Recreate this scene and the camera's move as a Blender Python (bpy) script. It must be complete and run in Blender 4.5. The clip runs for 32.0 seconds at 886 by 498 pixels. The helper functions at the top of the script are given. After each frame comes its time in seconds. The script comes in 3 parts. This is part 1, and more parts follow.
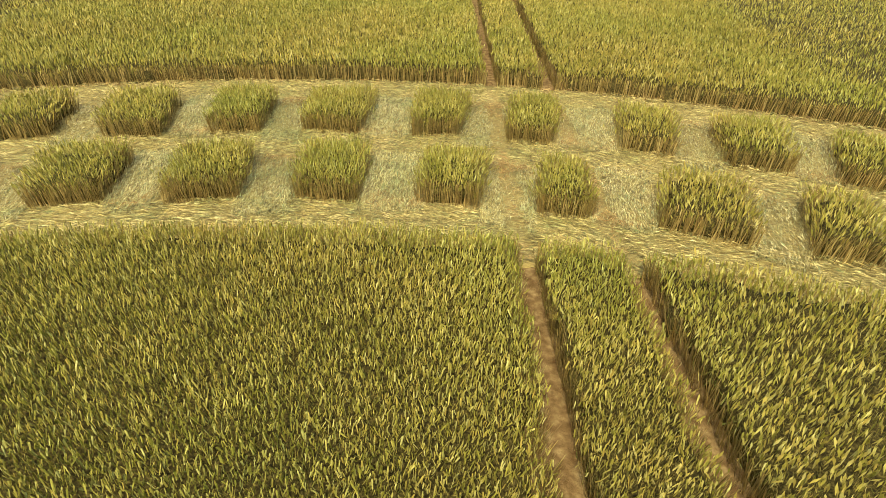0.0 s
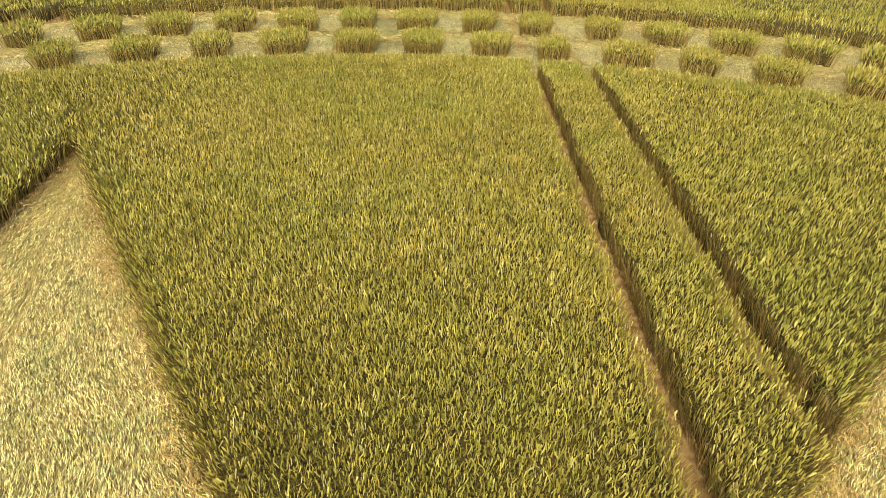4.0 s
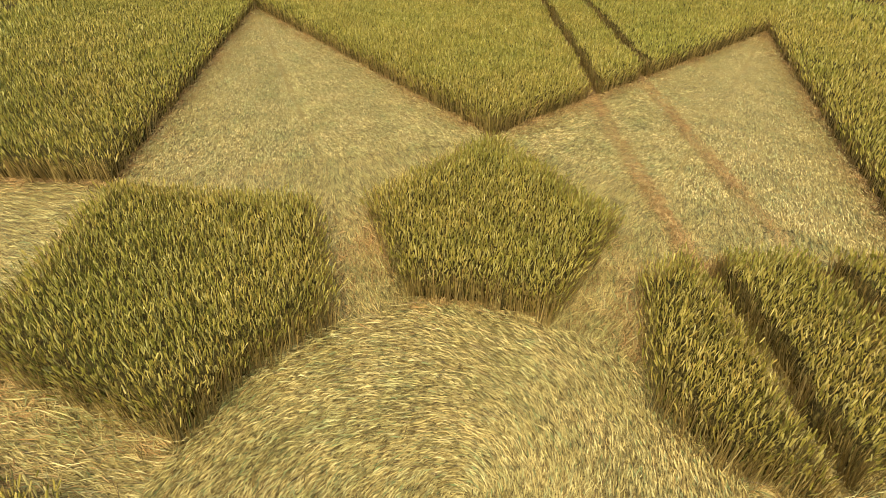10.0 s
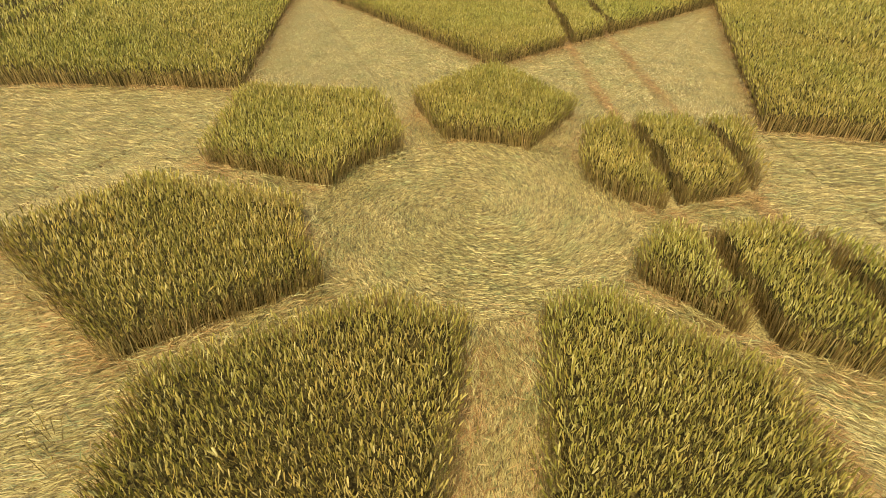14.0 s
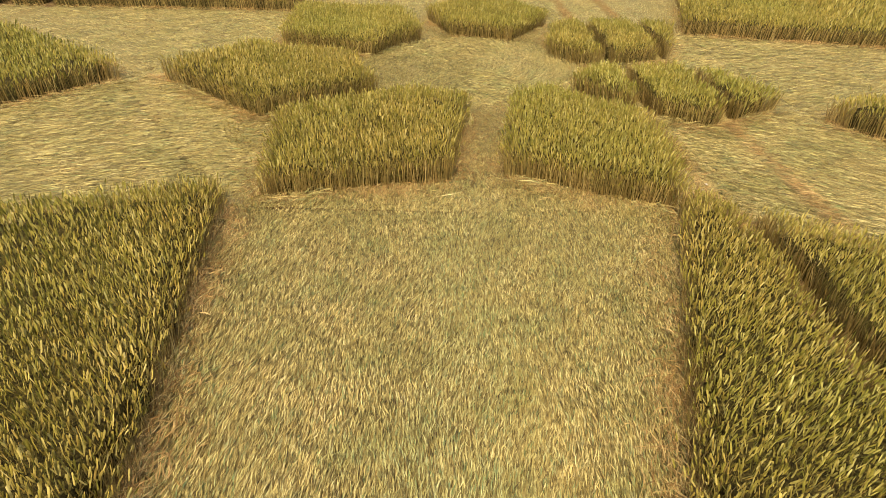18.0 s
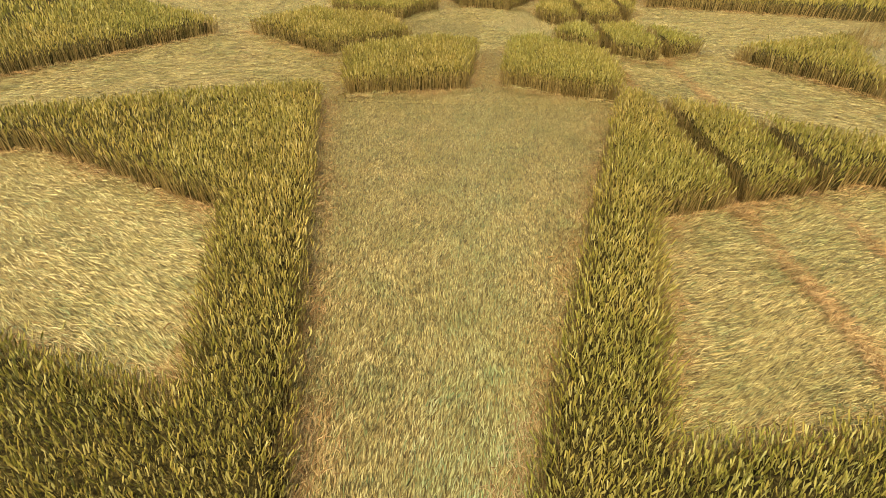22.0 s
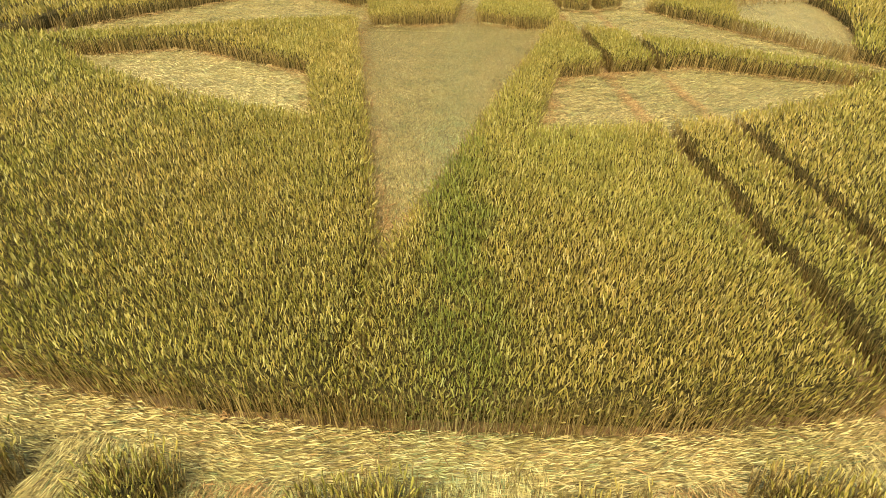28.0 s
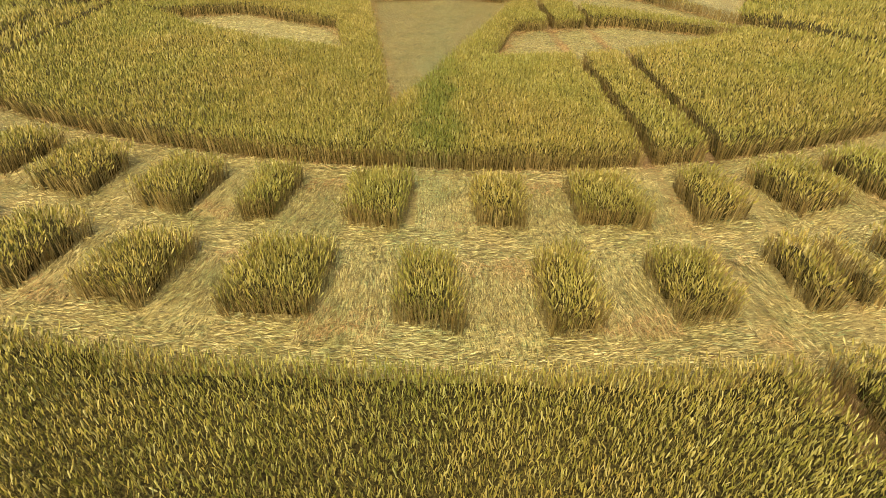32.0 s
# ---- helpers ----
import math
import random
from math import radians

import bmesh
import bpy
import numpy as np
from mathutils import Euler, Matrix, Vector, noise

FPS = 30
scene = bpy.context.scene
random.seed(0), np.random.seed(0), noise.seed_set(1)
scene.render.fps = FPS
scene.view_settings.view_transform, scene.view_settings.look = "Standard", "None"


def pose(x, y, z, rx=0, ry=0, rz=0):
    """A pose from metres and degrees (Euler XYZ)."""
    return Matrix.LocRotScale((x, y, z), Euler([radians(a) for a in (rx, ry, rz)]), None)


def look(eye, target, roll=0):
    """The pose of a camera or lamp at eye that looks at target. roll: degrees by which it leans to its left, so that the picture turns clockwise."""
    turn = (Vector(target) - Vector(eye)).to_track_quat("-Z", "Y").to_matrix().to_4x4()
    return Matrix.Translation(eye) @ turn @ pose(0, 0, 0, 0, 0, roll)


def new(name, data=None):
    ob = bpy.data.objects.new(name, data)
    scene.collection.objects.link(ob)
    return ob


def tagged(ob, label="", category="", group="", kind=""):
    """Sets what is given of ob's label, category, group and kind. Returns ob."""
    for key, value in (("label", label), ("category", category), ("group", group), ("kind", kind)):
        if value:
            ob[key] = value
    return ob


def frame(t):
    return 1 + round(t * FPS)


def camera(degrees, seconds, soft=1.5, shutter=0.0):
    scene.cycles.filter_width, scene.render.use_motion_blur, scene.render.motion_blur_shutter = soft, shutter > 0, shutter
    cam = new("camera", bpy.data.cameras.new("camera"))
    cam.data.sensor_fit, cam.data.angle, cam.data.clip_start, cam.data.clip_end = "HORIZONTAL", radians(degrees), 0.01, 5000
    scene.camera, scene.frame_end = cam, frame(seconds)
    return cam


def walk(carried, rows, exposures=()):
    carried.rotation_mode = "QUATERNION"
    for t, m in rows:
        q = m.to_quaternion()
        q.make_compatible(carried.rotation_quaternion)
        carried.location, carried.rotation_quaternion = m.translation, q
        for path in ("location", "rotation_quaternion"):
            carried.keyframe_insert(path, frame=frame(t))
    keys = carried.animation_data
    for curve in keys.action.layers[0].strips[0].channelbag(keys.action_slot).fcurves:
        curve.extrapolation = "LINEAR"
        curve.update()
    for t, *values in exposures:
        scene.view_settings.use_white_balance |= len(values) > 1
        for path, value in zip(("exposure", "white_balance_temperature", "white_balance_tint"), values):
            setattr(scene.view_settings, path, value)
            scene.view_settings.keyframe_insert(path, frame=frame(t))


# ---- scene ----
# ---- camera ----
cam = camera(77.5, 32.0, soft=0.5)
HEADING, PITCH, LEAN = 0.51, -35.38, 1.35        # the gimbal holds one attitude
# seconds, x, y, z
PATH = [
    (0, 2.67, 25.92, 7.37),
    (0.5, 2.58, 23.83, 7.40),
    (1, 2.43, 21.81, 7.56),
    (1.5, 2.18, 19.91, 7.80),
    (2, 1.86, 18.13, 8.04),
    (2.5, 1.54, 16.43, 8.14),
    (3, 1.31, 14.79, 8.05),
    (3.5, 1.14, 13.20, 7.87),
    (5.5, 0.11, 7.17, 7.49),
    (6, -0.03, 5.84, 7.35),
    (6.5, -0.12, 4.55, 7.17),
    (7, -0.17, 3.29, 6.98),
    (7.5, -0.19, 2.05, 6.83),
    (8, -0.19, 0.86, 6.71),
    (8.5, -0.19, -0.30, 6.62),
    (9, -0.17, -1.42, 6.59),
    (9.5, -0.16, -2.53, 6.63),
    (10, -0.16, -3.63, 6.71),
    (10.5, -0.16, -4.72, 6.79),
    (11, -0.19, -5.80, 6.89),
    (11.5, -0.23, -6.86, 6.97),
    (12, -0.29, -7.86, 7.02),
    (12.5, -0.36, -8.80, 7.04),
    (13, -0.45, -9.69, 7.06),
    (13.5, -0.57, -10.56, 7.11),
    (14, -0.67, -11.48, 7.11),
    (14.5, -0.75, -12.43, 7.03),
    (16.5, -0.85, -16.83, 6.42),
    (17, -0.82, -17.93, 6.34),
    (17.5, -0.78, -19.00, 6.28),
    (18, -0.73, -20.05, 6.25),
    (18.5, -0.69, -21.09, 6.27),
    (19, -0.68, -22.12, 6.32),
    (19.5, -0.68, -23.10, 6.36),
    (20, -0.71, -24.02, 6.40),
    (20.5, -0.77, -24.86, 6.47),
    (21, -0.88, -25.68, 6.54),
    (21.5, -1.05, -26.56, 6.60),
    (22, -1.24, -27.54, 6.66),
    (22.5, -1.40, -28.55, 6.68),
    (23, -1.48, -29.52, 6.65),
    (23.5, -1.50, -30.46, 6.61),
    (24, -1.45, -31.41, 6.55),
    (24.5, -1.35, -32.39, 6.49),
    (25, -1.27, -33.41, 6.52),
    (25.5, -1.22, -34.45, 6.63),
    (27.5, -0.78, -37.71, 7.00),
    (28, -0.68, -38.56, 7.13),
    (28.5, -0.59, -39.43, 7.26),
    (29, -0.51, -40.31, 7.36),
    (29.5, -0.44, -41.28, 7.45),
    (30, -0.36, -42.41, 7.54),
    (30.5, -0.26, -43.72, 7.61),
    (31, -0.13, -45.22, 7.68),
    (31.5, -0.00, -46.87, 7.79),
    (32, 0.11, -48.63, 7.92),
]


def aim(x, y, z, yaw, pitch, lean):
    a, p = radians(yaw), radians(pitch)
    eye = Vector((x, y, z))
    return look(eye, eye + Vector((-math.sin(a) * math.cos(p), math.cos(a) * math.cos(p), math.sin(p))), lean)


walk(cam, [(row[0], aim(*row[1:], HEADING, PITCH, LEAN)) for row in PATH], exposures=[(0, 1.08, 7300, -4), (1.5, 1.20, 7300, -3), (3.5, 1.22, 7300, -2), (6, 0.74, 7400, 2), (8, 0.74, 7400, 2), (10, 0.82, 7450, 3), (12, 0.86, 7500, 4), (16, 0.87, 7500, 7), (22, 0.86, 7500, 7), (25, 0.99, 7500, 6), (28, 1.14, 7500, 2), (30, 1.11, 7500, 2), (32, 0.96, 7500, 3)])

# ---- light ----
SUN_AZ, SUN_EL = radians(196), radians(57)      # clockwise from +y
world = bpy.data.worlds.new("hazy_sky")
scene.world = world
world.use_nodes = True
wn = world.node_tree
sky = wn.nodes.new("ShaderNodeTexSky")
sky.sky_type, sky.sun_disc, sky.sun_elevation, sky.sun_rotation = "NISHITA", False, SUN_EL, SUN_AZ
sky.dust_density = 3.0
wn.nodes["Background"].inputs["Strength"].default_value = 0.15
wn.links.new(sky.outputs["Color"], wn.nodes["Background"].inputs["Color"])
lamp = bpy.data.lights.new("sun", "SUN")
lamp.energy, lamp.angle, lamp.color = 2.0, radians(7), (1.0, 0.90, 0.72)
toward = Vector((math.sin(SUN_AZ) * math.cos(SUN_EL), math.cos(SUN_AZ) * math.cos(SUN_EL), math.sin(SUN_EL)))
new("sun", lamp).matrix_world = look(toward * 100, (0, 0, 0))


# ---- materials ----
def material(name, rough=0.7, spec=0.25):
    m = bpy.data.materials.new(name)
    m.use_nodes = True
    b = m.node_tree.nodes["Principled BSDF"]
    b.inputs["Roughness"].default_value = rough
    b.inputs["Specular IOR Level"].default_value = spec
    return m, m.node_tree, b


def ramp(nt, source, stops):
    r = nt.nodes.new("ShaderNodeValToRGB")
    r.color_ramp.elements[0].position, r.color_ramp.elements[0].color = stops[0][0], (*stops[0][1], 1)
    r.color_ramp.elements[1].position, r.color_ramp.elements[1].color = stops[-1][0], (*stops[-1][1], 1)
    for pos, col in stops[1:-1]:
        e = r.color_ramp.elements.new(pos)
        e.color = (*col, 1)
    nt.links.new(source, r.inputs["Fac"])
    return r.outputs["Color"]


def field_noise(nt, scale, detail=3.0):
    g = nt.nodes.new("ShaderNodeNewGeometry")
    n = nt.nodes.new("ShaderNodeTexNoise")
    n.inputs["Scale"].default_value, n.inputs["Detail"].default_value = scale, detail
    nt.links.new(g.outputs["Position"], n.inputs["Vector"])
    return n.outputs["Fac"]


def blend(nt, kind, fac, a, b):
    n = nt.nodes.new("ShaderNodeMix")
    n.data_type, n.blend_type = "RGBA", kind
    if isinstance(fac, float):
        n.inputs[0].default_value = fac
    else:
        nt.links.new(fac, n.inputs[0])
    nt.links.new(a, n.inputs[6])
    if isinstance(b, tuple):
        n.inputs[7].default_value = (*b, 1)
    else:
        nt.links.new(b, n.inputs[7])
    return n.outputs[2]


def island(nt):
    return nt.nodes.new("ShaderNodeNewGeometry").outputs["Random Per Island"]


def streak(nt):
    """A moist strip down the middle of the southern half, where the crop has stayed green."""
    g = nt.nodes.new("ShaderNodeNewGeometry")
    sep = nt.nodes.new("ShaderNodeSeparateXYZ")
    nt.links.new(g.outputs["Position"], sep.inputs[0])

    def op(kind, a, b):
        n = nt.nodes.new("ShaderNodeMath")
        n.operation = kind
        for k, v in enumerate((a, b)):
            if isinstance(v, float):
                n.inputs[k].default_value = v
            else:
                nt.links.new(v, n.inputs[k])
        return n.outputs[0]

    wob = op("MULTIPLY_ADD", field_noise(nt, 0.9, 3.0), 2.2)
    wob.node.inputs[2].default_value = -1.1
    off = op("ABSOLUTE", op("ADD", op("ADD", sep.outputs[0], 0.5), wob), 0.0)
    across = nt.nodes.new("ShaderNodeMapRange")
    nt.links.new(off, across.inputs[0])
    across.inputs[1].default_value, across.inputs[2].default_value = 0.38, 1.05
    across.inputs[3].default_value, across.inputs[4].default_value = 1.0, 0.0
    south = nt.nodes.new("ShaderNodeMapRange")
    nt.links.new(sep.outputs[1], south.inputs[0])
    south.inputs[1].default_value, south.inputs[2].default_value = -23.6, -20.4
    south.inputs[3].default_value, south.inputs[4].default_value = 1.0, 0.3
    north = nt.nodes.new("ShaderNodeMapRange")
    nt.links.new(sep.outputs[1], north.inputs[0])
    north.inputs[1].default_value, north.inputs[2].default_value = -11.8, -8.6
    north.inputs[3].default_value, north.inputs[4].default_value = 1.0, 0.0
    rim = nt.nodes.new("ShaderNodeMapRange")
    nt.links.new(sep.outputs[1], rim.inputs[0])
    rim.inputs[1].default_value, rim.inputs[2].default_value = -35.0, -32.0
    rim.inputs[3].default_value, rim.inputs[4].default_value = 0.4, 1.0
    patchy = nt.nodes.new("ShaderNodeMapRange")
    nt.links.new(field_noise(nt, 2.3, 4.0), patchy.inputs[0])
    patchy.inputs[1].default_value, patchy.inputs[2].default_value = 0.30, 0.50
    return op("MULTIPLY", rim.outputs[0], op("MULTIPLY", op("MULTIPLY", op("MULTIPLY", across.outputs[0], patchy.outputs[0]), south.outputs[0]), north.outputs[0]))


def plant_material(name, stops, patch, moist, rough=0.55, spec=0.3, uneven=1.0, north=None, tinge=None):
    """Colours that differ from plant to plant, drifting in patches over the field."""
    m, nt, b = material(name, rough, spec)
    base = ramp(nt, island(nt), stops)
    drift = ramp(nt, field_noise(nt, 0.16, 5.0), [(0.38, (0, 0, 0)), (0.66, (1, 1, 1))])
    col = blend(nt, "MIX", drift, base, blend(nt, "MULTIPLY", 1.0, base, patch))
    fine = ramp(nt, field_noise(nt, 1.1, 4.0), [(0.36, (0.80, 0.82, 0.72)), (0.62, (1.06, 1.04, 1.0))])
    col = blend(nt, "MULTIPLY", 1.0, col, fine)
    clump = ramp(nt, field_noise(nt, 5.5, 2.0), [(0.36, (0.74, 0.73, 0.69)), (0.60, (1.12, 1.12, 1.10))])
    col = blend(nt, "MULTIPLY", uneven, col, clump)
    if tinge:
        fleck = ramp(nt, field_noise(nt, 8.0, 3.0), [(0.37, (0.50, 0.50, 0.48)), (0.49, (1.0, 1.0, 1.0)), (0.64, (1.12, 1.12, 1.15))])
        col = blend(nt, "MULTIPLY", 1.0, col, fleck)
    col = blend(nt, "MIX", streak(nt), col, blend(nt, "MULTIPLY", 1.0, base, moist))
    if tinge:
        spot = ramp(nt, field_noise(nt, 1.3, 5.0), [(0.52, (0, 0, 0)), (0.68, (1, 1, 1))])
        col = blend(nt, "MIX", spot, col, blend(nt, "MULTIPLY", 1.0, col, tinge))
    if north:
        g = nt.nodes.new("ShaderNodeNewGeometry")
        xyz = nt.nodes.new("ShaderNodeSeparateXYZ")
        nt.links.new(g.outputs["Position"], xyz.inputs["Vector"])
        reach = nt.nodes.new("ShaderNodeMapRange")
        for k, v in (("From Min", 6.5), ("From Max", 17.0)):
            reach.inputs[k].default_value = v
        nt.links.new(xyz.outputs["Y"], reach.inputs["Value"])
        col = blend(nt, "MIX", reach.outputs["Result"], col, blend(nt, "MULTIPLY", 1.0, col, north))
    nt.links.new(col, b.inputs["Base Color"])
    return m


EAR = plant_material("wheat_ear", [(0.0, (0.18, 0.15, 0.027)), (0.2, (0.28, 0.223, 0.044)), (0.38, (0.36, 0.28, 0.066)), (0.5, (0.345, 0.232, 0.058)), (0.64, (0.40, 0.306, 0.084)), (0.88, (0.45, 0.352, 0.115)), (1.0, (0.53, 0.43, 0.175))], (0.87, 0.98, 0.88), (0.56, 0.73, 0.54), 0.6, 0.15, north=(0.97, 1.02, 0.98))
BLADE = plant_material("wheat_leaf", [(0.0, (0.10, 0.068, 0.018)), (0.4, (0.18, 0.135, 0.035)), (0.70, (0.29, 0.22, 0.065)), (0.76, (0.11, 0.115, 0.024)), (1.0, (0.19, 0.185, 0.046))], (0.88, 0.98, 0.8), (0.52, 0.80, 0.58), 0.6, 0.15)
STEM = plant_material("wheat_stem", [(0.0, (0.15, 0.095, 0.028)), (0.5, (0.28, 0.19, 0.06)), (0.9, (0.40, 0.29, 0.105)), (1.0, (0.52, 0.39, 0.165))], (0.9, 0.88, 0.8), (0.7, 0.8, 0.8))
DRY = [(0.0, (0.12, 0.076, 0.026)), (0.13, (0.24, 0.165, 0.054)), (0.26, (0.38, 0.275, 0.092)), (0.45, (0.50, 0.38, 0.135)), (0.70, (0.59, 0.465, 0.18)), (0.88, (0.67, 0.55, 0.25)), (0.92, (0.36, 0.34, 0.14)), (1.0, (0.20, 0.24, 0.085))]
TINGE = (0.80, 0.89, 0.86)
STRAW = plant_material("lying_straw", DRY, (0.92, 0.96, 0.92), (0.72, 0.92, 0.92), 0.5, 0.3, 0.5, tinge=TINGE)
# Paler copy of STRAW; the sheen at grazing view is put into the colour.
SHEEN_STRAW = plant_material("sheen_lying_straw", [(k, (min(r * 1.28, 0.86), min(g * 1.33, 0.80), b * 1.46)) for k, (r, g, b) in DRY], (0.94, 0.97, 0.95), (0.80, 0.90, 0.98), 0.5, 0.3, 0.5, tinge=TINGE)
GREY_STRAW = plant_material("greyish_lying_straw", [(k, (r * 1.06, g * 1.13, b * 1.38)) for k, (r, g, b) in DRY], (0.92, 1.0, 0.96), (0.72, 0.90, 0.94), 0.5, 0.3, 0.5, tinge=TINGE)
STUBBLE = plant_material("orange_stubble", [(0.0, (0.22, 0.115, 0.038)), (0.5, (0.42, 0.25, 0.09)), (1.0, (0.60, 0.43, 0.19))], (0.9, 0.88, 0.85), (0.8, 0.9, 1.0), 0.8)


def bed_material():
    m, nt, b = material("shaded_stem_bed", 0.85, 0.1)
    # Near-black: the shade between the standing stems is put into this colour.
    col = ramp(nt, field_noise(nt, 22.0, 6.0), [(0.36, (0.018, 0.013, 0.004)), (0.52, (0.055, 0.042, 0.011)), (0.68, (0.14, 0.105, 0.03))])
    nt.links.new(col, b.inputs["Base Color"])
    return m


def soil_material():
    m, nt, b = material("chalky_soil", 0.95, 0.1)
    col = ramp(nt, field_noise(nt, 5.0, 8.0), [(0.3, (0.10, 0.055, 0.02)), (0.5, (0.17, 0.105, 0.043)), (0.7, (0.29, 0.20, 0.09))])
    nt.links.new(col, b.inputs["Base Color"])
    bump = nt.nodes.new("ShaderNodeBump")
    bump.inputs["Distance"].default_value = 0.03
    nt.links.new(field_noise(nt, 14.0, 6.0), bump.inputs["Height"])
    nt.links.new(bump.outputs["Normal"], b.inputs["Normal"])
    return m


MATS = {}


def mat_material(angle=None):
    """Matted straw with fine streaks along the sweep."""
    key = None if angle is None else round(angle / 10) * 10
    if key in MATS:
        return MATS[key]
    m, nt, b = material("straw_mat", 0.7, 0.25)
    g = nt.nodes.new("ShaderNodeNewGeometry")
    mp = nt.nodes.new("ShaderNodeMapping")
    mp.vector_type = "TEXTURE"
    mp.inputs["Rotation"].default_value = (0, 0, radians(key or 0))
    mp.inputs["Scale"].default_value = (0.16, 0.010, 0.1) if key is not None else (0.04, 0.04, 0.1)
    nt.links.new(g.outputs["Position"], mp.inputs["Vector"])
    n = nt.nodes.new("ShaderNodeTexNoise")
    n.inputs["Scale"].default_value, n.inputs["Detail"].default_value, n.inputs["Distortion"].default_value = 1.0, 4.0, 0.6
    nt.links.new(mp.outputs["Vector"], n.inputs["Vector"])
    col = ramp(nt, n.outputs["Fac"], [(0.32, (0.11, 0.072, 0.024)), (0.44, (0.26, 0.19, 0.063)), (0.57, (0.43, 0.33, 0.115)), (0.72, (0.60, 0.48, 0.20))])
    drift = ramp(nt, field_noise(nt, 0.9, 4.0), [(0.35, (0.78, 0.82, 0.80)), (0.62, (1.05, 1.02, 1.0))])
    nt.links.new(blend(nt, "MULTIPLY", 1.0, col, drift), b.inputs["Base Color"])
    bump = nt.nodes.new("ShaderNodeBump")
    bump.inputs["Distance"].default_value = 0.03
    nt.links.new(n.outputs["Fac"], bump.inputs["Height"])
    nt.links.new(bump.outputs["Normal"], b.inputs["Normal"])
    MATS[key] = m
    return m


BED, SOIL = bed_material(), soil_material()

# ---- plan: the formation round the middle of the swirled disc ----
CROP = 0.80                                     # height of the standing wheat
RING_MID = (-0.23, 1.33)
DISC_R = 3.6


def polar(r, a, c=(0.0, 0.0)):
    return (c[0] + r * math.cos(radians(a)), c[1] + r * math.sin(radians(a)))


# the seven inward corners of the standing sectors and the seven tips of the star between them
CORNERS = [(1.06, 11.4), (-8.3, 8.05), (-11.67, -2.15), (-5.58, -9.85), (4.28, -9.8), (10.33, -4.32), (9.38, 5.45)]
TIPS = [(-10.65, 27.2), (-27.05, 7.8), (-23.25, -16.2), (-2.04, -29.95), (22.9, -20.85), (27.9, 2.1), (15.0, 24.6)]
RING_IN = 34.75


def ring_r(base, lift, a):
    return base + lift * math.sin(radians(a))


def band(a):
    """Radii of the chequered ring at an angle: inner blocks, outer blocks, outer edge."""
    return (ring_r(36.35, 0.4, a), ring_r(38.73, 0.52, a), ring_r(40.4, 0.71, a), ring_r(42.88, 0.97, a), ring_r(44.85, 1.45, a))


# wheel tracks: north-south lines, a pair in the middle and a pair to the west, and a faint curved one in the east
TRACK_Y = (-86.0, -48.4, -39.3, -32.1, -22.7, -13.0, -3.35, 4.2, 12.9, 21.6, 32.4, 46.9, 65.0, 108.0)
TRACK_X = (9.2, 7.5, 6.71, 6.33, 5.87, 5.31, 5.02, 4.82, 4.69, 4.59, 4.42, 4.17, 3.8, 2.7)
TRACK_STEPS = (0.0, 2.25, -27.3, -25.0)
TRAM_HALF = 0.29


# ---- geometry helpers ----
rng = np.random.default_rng(7)


def inside(poly, p):
    px, py = p[:, 0], p[:, 1]
    q = np.asarray(poly, float)
    x0, y0 = q[:, 0], q[:, 1]
    x1, y1 = np.roll(x0, -1), np.roll(y0, -1)
    hit = np.zeros(len(p), bool)
    for a, b, c, d in zip(x0, y0, x1, y1):
        if b == d:
            continue
        cross = (b > py) != (d > py)
        hit ^= cross & (px < (c - a) * (py - b) / (d - b) + a)
    return hit


def edge_distance(poly, p):
    q = np.asarray(poly, float)
    best = np.full(len(p), 1e9)
    for a, b in zip(q, np.roll(q, -1, 0)):
        d = b - a
        u = np.clip(((p - a) @ d) / max(d @ d, 1e-9), 0, 1)
        best = np.minimum(best, np.hypot(*(p - a - u[:, None] * d).T))
    return best


def tram_distance(p):
    """Distance from the nearest wheel track."""
    x = np.interp(p[:, 1], TRACK_Y, TRACK_X)
    wob = 0.06 * np.sin(p[:, 1] * 1.7) + 0.05 * np.sin(p[:, 1] * 4.3 + 1.0)
    best = np.full(len(p), 1e9)
    for k, step in enumerate(TRACK_STEPS):
        best = np.minimum(best, np.abs(p[:, 0] - x - step + wob * (1 - 0.4 * k)))
    r, a = np.hypot(p[:, 0], p[:, 1]), np.degrees(np.arctan2(p[:, 1], p[:, 0]))
    best = np.where((a > 15) & (a < 53), np.minimum(best, np.abs(r - 22.1) + 0.02), best)
    return best


def zone(p, mid=0.45):
    """1 along the strip that the flight passes over, less to the sides and far off."""
    fuzz = np.sin(p[:, 0] * 129.898 + p[:, 1] * 782.33) * 43758.5
    side = np.abs(p[:, 0] + 0.4) + 2.4 * (fuzz - np.floor(fuzz)) - 1.2
    far = np.maximum(np.maximum(p[:, 1] - 47.0, -46.5 - p[:, 1]), 0.0)
    z = np.where(side < 7.5, 1.0, np.where(side < 18, mid, 0.16))
    z = np.where(side > 34, 0.10, z)
    z = np.where(p[:, 1] > 47, np.minimum(z, np.where(far < 15, 0.6, 0.2)), z)
    z = np.where(p[:, 1] < -46.5, 0.06, z)
    return np.where((side > 34) & (np.abs(p[:, 1]) < 27), 0.05, z)


